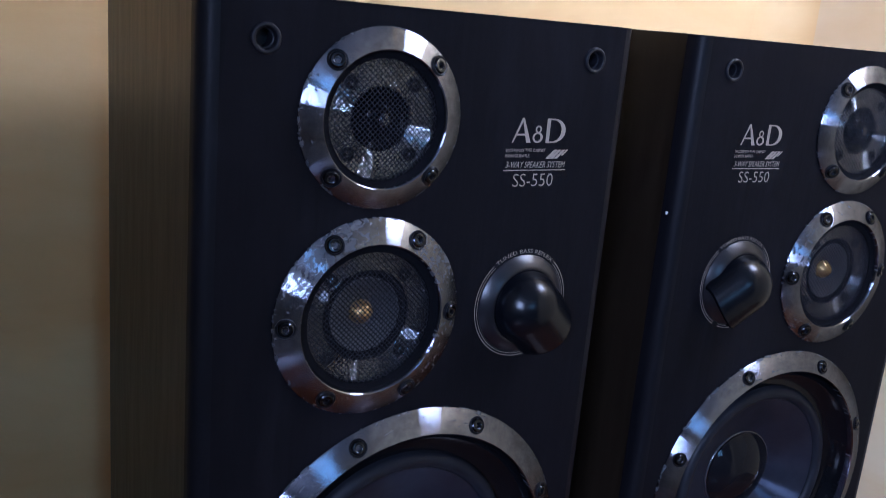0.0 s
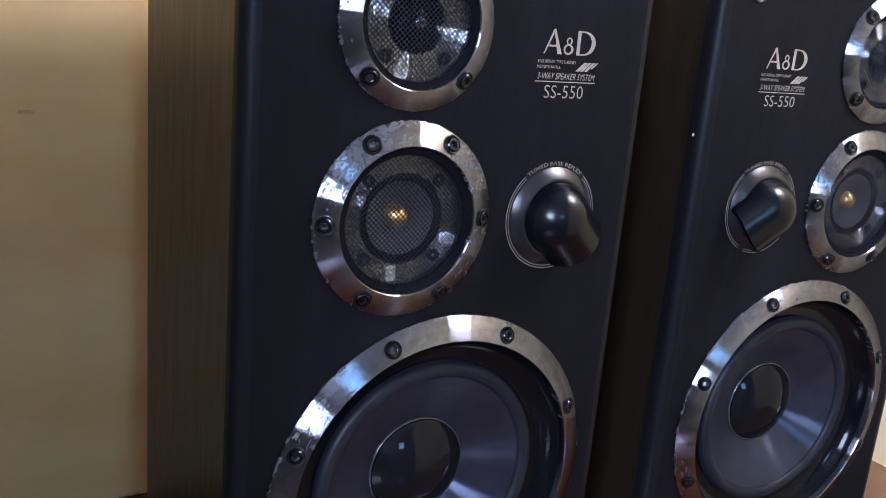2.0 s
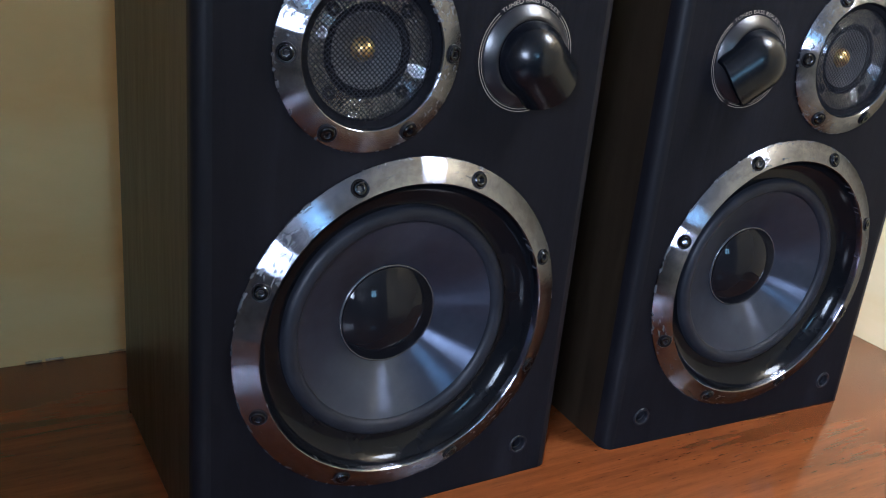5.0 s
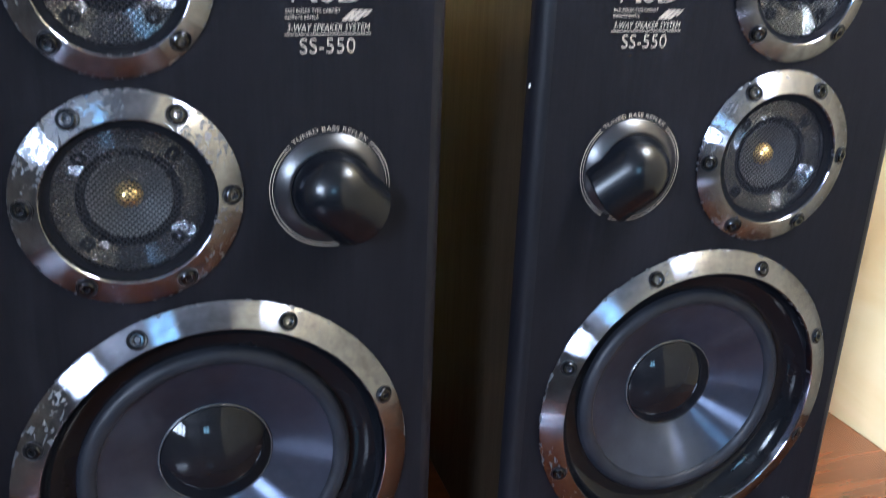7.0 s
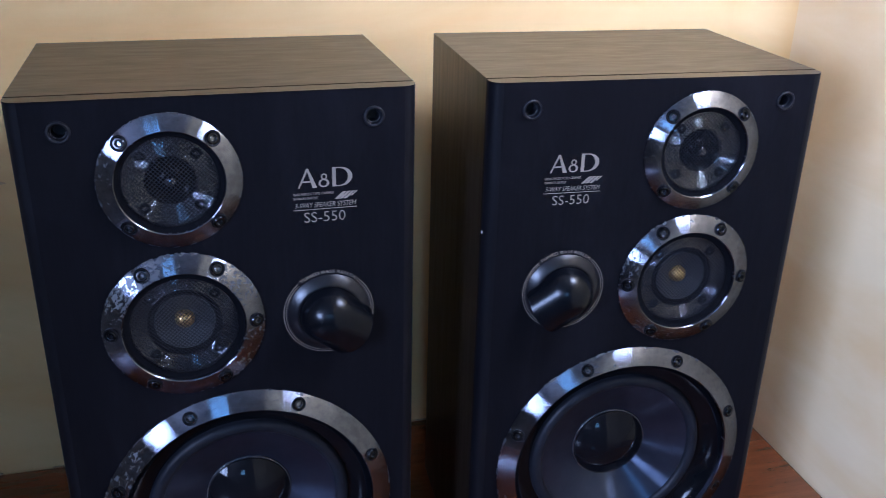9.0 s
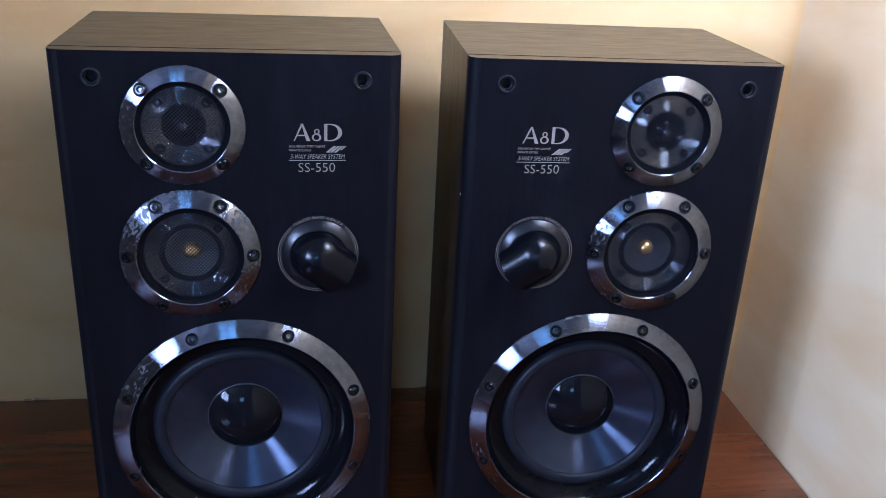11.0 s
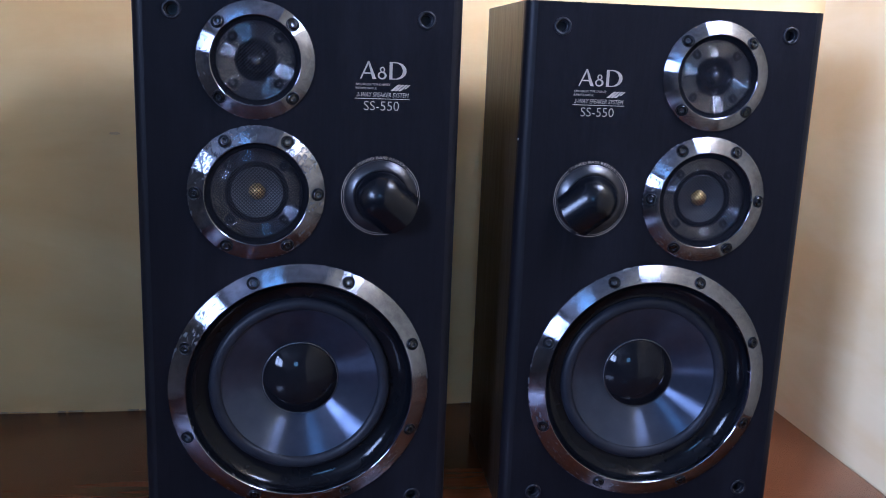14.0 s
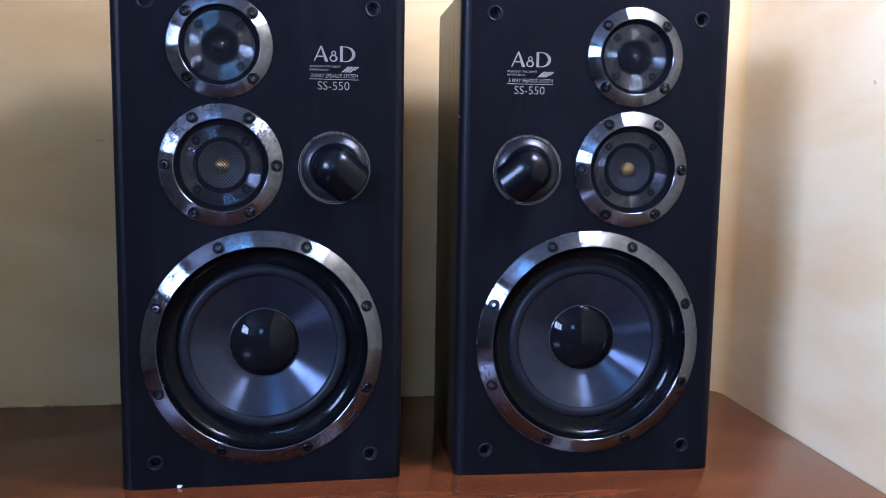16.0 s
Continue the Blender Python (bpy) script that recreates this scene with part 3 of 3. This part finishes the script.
def brand_mesh():
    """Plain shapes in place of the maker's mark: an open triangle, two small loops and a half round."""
    bm = bmesh.new()
    polygon(bm, [(-0.0216, -0.0081), (-0.0204, -0.0081), (-0.0139, 0.0058), (-0.0139, 0.0082), (-0.0146, 0.0082)])
    polygon(bm, [(-0.0139, 0.0082), (-0.0139, 0.0058), (-0.0100, -0.0081), (-0.0064, -0.0081), (-0.0131, 0.0082)])
    polygon(bm, [(-0.0189, -0.0034), (-0.0114, -0.0034), (-0.0117, -0.0022), (-0.0183, -0.0022)])
    band(bm, oval(-0.0010, -0.0046, 0.0042, 0.0036), oval(-0.0012, -0.0046, 0.0025, 0.0025))
    band(bm, oval(-0.0008, 0.0008, 0.0025, 0.0026), oval(-0.0008, 0.0008, 0.0013, 0.0017))
    turn = [radians(a) for a in range(-90, 91, 10)]
    outer = [(0.0058, 0.0082), (0.0058, -0.0081)] + [(0.0118 + 0.0100 * math.cos(a), 0.0081 * math.sin(a)) for a in turn]
    inner = [(0.0086, 0.0072), (0.0086, -0.0072)] + [(0.0112 + 0.0071 * math.cos(a), 0.0072 * math.sin(a)) for a in turn]
    band(bm, outer, inner)
    return finish(bm, "brand_mark", PRINT, 0)


def slant_mesh():
    """Slanted bars in place of the small series mark."""
    bm = bmesh.new()
    h, lean = 0.0032, 1.15
    for x0, x1, z0, z1 in ((-0.0064, -0.0030, -h, h), (-0.0024, 0.0004, -h, h), (-0.0030, -0.0024, -0.0012, 0.0004), (0.0012, 0.0040, -h, h), (0.0046, 0.0064, -0.0010, h)):
        polygon(bm, [(x0 + lean * z0, z0), (x1 + lean * z0, z0), (x1 + lean * z1, z1), (x0 + lean * z1, z1)])
    return finish(bm, "series_mark", PRINT, 0)


def bar_mesh():
    bm = bmesh.new()
    polygon(bm, [(-0.0273, -0.0003), (0.0273, -0.0003), (0.0273, 0.0003), (-0.0273, 0.0003)])
    return finish(bm, "rule", PRINT, 0)


def chip_mesh():
    r = random.Random(11)
    bm = bmesh.new()
    pts = [(0.0042 * math.cos(2 * math.pi * k / 11) * r.uniform(0.5, 1.1), 0.0020 * math.sin(2 * math.pi * k / 11) * r.uniform(0.6, 1.1)) for k in range(11)]
    front, rear = [bm.verts.new((px, -0.0005, pz)) for px, pz in pts], [bm.verts.new((px, 0.0004, pz)) for px, pz in pts]
    bm.faces.new(front)
    for k in range(11):
        bm.faces.new((front[k], front[k - 1], rear[k - 1], rear[k]))
    return finish(bm, "chip", CHIP, 0)


def driver_screws(parent, n, start, radius, y, tilt=0.0, name="screw", build=screw_mesh):
    """Screws in a circle, each square to the sloping ring."""
    for k in range(n):
        a = radians(start + 360 * k / n)
        out = Vector((math.sin(tilt) * math.cos(a), -math.cos(tilt), math.sin(tilt) * math.sin(a)))
        turn = Vector((0, -1, 0)).rotation_difference(out).to_matrix().to_4x4()
        spin = pose(0, 0, 0, 0, (k * 47) % 60, 0)
        part(name, shared(name, build), parent, Matrix.Translation((radius * math.cos(a), y, radius * math.sin(a))) @ turn @ spin)


def loudspeaker(m, mir, label):
    """A three-way loudspeaker; mir is 1 with the small drivers on its left, -1 on its right."""
    root = new("loudspeaker")
    root.matrix_world = m
    tagged(root, label, "loudspeaker", "pair of loudspeakers")
    cabinet(root)
    part("groove", shared("core_low", lambda: core_mesh(0.0022, 0.020)), root)
    part("groove", shared("core_top", lambda: core_mesh(H - 0.020, H - 0.0022)), root)
    baffle = part("baffle", shared(("baffle", mir), lambda: baffle_mesh(mir)), root, label="black front board with rounded edges")
    # grille sockets
    for sx in (-1, 1):
        for z in (0.0310, H - 0.0245):
            socket = shared("socket", lambda: lathed("grille_socket", [(0.0091, 0.0004), (0.0091, -0.0004)] + arc(0.0077, -0.0004, 0.0014, 0, -180, 6) + [(0.0060, 0.0030), (0.0052, 0.0034), (0.0050, 0.0120), (0.0, 0.0125)], SOCKET, 36))
            part("grille_socket", socket, root, (sx * 0.1215, 0, z))

    bass_metal, mid_metal = (RING_BASS_WORN, RING_MID_WORN) if mir > 0 else (RING_BASS, RING_MID)
    # woofer
    woofer = part("woofer", shared("basket", lambda: lathed("woofer", [(0.1172, -0.0036), (0.1140, 0.0040), (0.1095, 0.0085), (0.1035, 0.0120), (0.0950, 0.0125), (0.0940, 0.0180)], GLOSS, 96)), root, (0, 0, WOOF_Z), "bass driver with a gloss black basket")
    part("trim_ring", shared(("ring_w", mir), lambda: lathed("trim_ring", ring_profile(0.1350, 0.1165, 0.0084), bass_metal, 128)), woofer, label="worn turned aluminium ring")
    part("surround", shared("surround", lambda: lathed("surround", [(0.0954, 0.0125)] + [(0.0886 + 0.0064 * math.cos(radians(b)), 0.0114 - 0.0056 * math.sin(radians(b))) for b in range(0, 181, 10)] + [(0.0818, 0.0114), (0.0805, 0.0128)], RUBBER, 96)), woofer)
    part("cone", shared("cone", lambda: lathed("cone", [(0.0826, 0.0108)] + [(0.0826 - 0.0474 * k / 10, 0.0110 + 0.0228 * (k / 10) ** 1.10) for k in range(1, 11)], CONE, 96)), woofer, label="blue-grey cone with a circular sheen")
    part("dust_cap", shared("cap", lambda: lathed("dust_cap", [(0.0630 * math.sin(radians(b)), 0.0312 + 0.0468 - 0.0630 * math.cos(radians(b))) for b in (38.5, 36, 32, 28, 24, 20, 16, 12, 8, 4)] + [(0, 0.0150)], CAP, 64)), woofer, label="gloss black domed cap")
    part("cap_rim", shared("cap_rim", lambda: lathed("cap_rim", [(0.0414, 0.0312)] + arc(0.0402, 0.0302, 0.0010, 0, -180, 6) + [(0.0391, 0.0312)], RIM, 64)), woofer, label="thin glossy rim of glue")
    driver_screws(woofer, 8, 22.5, 0.1257, -0.0054, radians(21.5))

    # midrange
    mid = part("midrange", shared("mid_plate", lambda: lathed("midrange", [(0.0505, 0.0030), (0.0460, 0.0075), (0.0316, 0.0075), (0.0314, 0.0095)], PLATE_DARK, 72)), root, (-mir * SIDE, -PROUD, MID_Z), "midrange driver behind wire mesh")
    part("trim_ring", shared(("ring_m", mir), lambda: lathed("trim_ring", ring_profile(0.0674, 0.0503, 0.0076), mid_metal, 96)), mid, (0, PROUD, 0), label="flaking turned aluminium ring")
    part("gasket", shared("gasket_m", lambda: lathed("gasket", [(0.0506, -0.0010), (0.0490, 0.0006), (0.0450, 0.0012), (0.0443, 0.0050)], VOID, 72)), mid)
    part("cone", shared("cone_m", lambda: lathed("cone", [(0.0256, 0.0102), (0.0250, 0.0098), (0.0070, 0.0172)], GREY_CONE, 64)), mid)
    part("surround", shared("surround_m", lambda: lathed("surround", [(0.0316, 0.0080), (0.0310, 0.0115), (0.0285, 0.0108), (0.0262, 0.0118), (0.0252, 0.0104)], VOID, 64)), mid)
    part("dome", shared("dome_m", lambda: lathed("dome", [(0.0087, 0.0180)] + [(0.0085 * math.cos(radians(b)), 0.0175 - 0.0090 * math.sin(radians(b))) for b in range(5, 86, 10)] + [(0, 0.0085)], GOLD, 32)), mid, label="small gold dome")
    part("mesh_grille", shared("mesh_m", lambda: woven_mesh(0.0446, 0.0025)), mid, (0, 0.0020, 0))
    driver_screws(mid, 6, 0, 0.0598, PROUD - 0.0048, radians(21))
    driver_screws(mid, 4, 45, 0.0375, 0.0075, 0.0, "plate_screw", small_screw_mesh)

    # tweeter
    tweeter = part("tweeter", shared("tweet_plate", lambda: lathed("tweeter", [(0.0425, 0.0030), (0.0385, 0.0060), (0.0215, 0.0060), (0.0205, 0.0075), (0.0200, 0.0070)], PLATE, 72)), root, (-mir * SIDE, -PROUD, TWEET_Z), "tweeter behind wire mesh")
    part("trim_ring", shared("ring_t", lambda: lathed("trim_ring", ring_profile(0.0566, 0.0422, 0.0072), RING, 96)), tweeter, (0, PROUD, 0), label="turned aluminium ring")
    part("gasket", shared("gasket_t", lambda: lathed("gasket", [(0.0425, -0.0008), (0.0410, 0.0006), (0.0378, 0.0012), (0.0372, 0.0045)], VOID, 72)), tweeter)
    part("horn", shared("horn", lambda: lathed("horn", [(0.0203, 0.0070), (0.0160, 0.0110), (0.0130, 0.0120)], GLOSS, 64)), tweeter)
    part("dome", shared("dome_t", lambda: lathed("dome", [(0.0132, 0.0122)] + [(0.0128 * math.cos(radians(b)), 0.0118 - 0.0085 * math.sin(radians(b))) for b in range(5, 86, 8)] + [(0, 0.0033)], GLOSS, 48)), tweeter)
    part("phase_cap", shared("phase", lambda: lathed("phase_cap", [(0.0042, 0.0050), (0.0040, 0.0012), (0.0030, 0.0004), (0.0, 0.0002)], PHASE, 32)), tweeter)
    part("mesh_grille", shared("mesh_t", lambda: woven_mesh(0.0374, 0.0022)), tweeter, (0, 0.0012, 0))
    driver_screws(tweeter, 4, 45, 0.0494, PROUD - 0.0049, radians(23))
    driver_screws(tweeter, 4, 45, 0.0308, 0.0060, 0.0, "plate_screw", small_screw_mesh)

    # bass-reflex port
    hood = part("port_hood", shared(("hood", mir), lambda: hood_mesh(mir)), root, (mir * PORT_X, 0, PORT_Z), "black domed hood over the port")
    part("collar", shared("collar", lambda: lathed("collar", [(0.0368, 0.0004), (0.0366, -0.0008), (0.0358, -0.0015), (0.0296, -0.0066), (0.0284, -0.0070), (0.0274, -0.0068), (0.0258, -0.0040)], COLLAR, 72)), hood)
    part("port_line", shared(("lines", mir), lambda: rings_mesh(mir)), hood, (0, -0.0003, 0), "thin silver printed line")
    part("lettering", shared("arc_words", arc_words_mesh), hood, (0, -0.0003, 0), "silver printed words")

    # printed marks
    bx, y = mir * 0.0790, -0.0003
    part("brand_mark", shared("brand", brand_mesh), root, Matrix.Translation((bx + 0.0004, y, 0.4915)) @ Matrix.Diagonal((1.06, 1, 1.04, 1)), "silver printed mark")
    part("lettering", shared("small_1", lambda: words_mesh("BASS REFLEX TYPE CABINET", 0.0022, 0.0340)), root, (bx - 0.0094, y, 0.4778), "silver printed words")
    part("lettering", shared("small_2", lambda: words_mesh("INFINITE BAFFLE", 0.0021, 0.0205)), root, (bx - 0.0164, y, 0.4740), "silver printed words")
    part("series_mark", shared("slants", slant_mesh), root, (bx + 0.0180, y, 0.4750), "silver slanted bars")
    part("lettering", shared("way", lambda: words_mesh("3-WAY SPEAKER SYSTEM", 0.0044, 0.0520, 0.25, 0.004)), root, (bx + 0.0004, y, 0.4677), "silver printed words")
    part("rule", shared("rule", bar_mesh), root, (bx, y, 0.4638), "thin silver line")
    part("lettering", shared("model", lambda: words_mesh("SS-550", 0.0090, 0.0350, 0.0, 0.012)), root, (bx - 0.0006, y, 0.4568), "silver printed model number")
    return root


left = loudspeaker(pose(0.1535, 0.0, TABLE), 1, "black three-way loudspeaker with flaking silver rings, on the table")
right = loudspeaker(pose(0.5340, -0.0125, TABLE, 0, 0, -3.3), -1, "black three-way loudspeaker with bright silver rings, near the side wall")
part("chip", shared("chip", chip_mesh), left, (-0.096, 0.0, 0.0024), "white chipped edge")
part("chip", shared("chip", chip_mesh), right, pose(-W / 2, LIP - 0.006, 0.426, 0, 0, -90) @ Matrix.Diagonal((0.35, 1, 0.7, 1)), "tiny white chip")
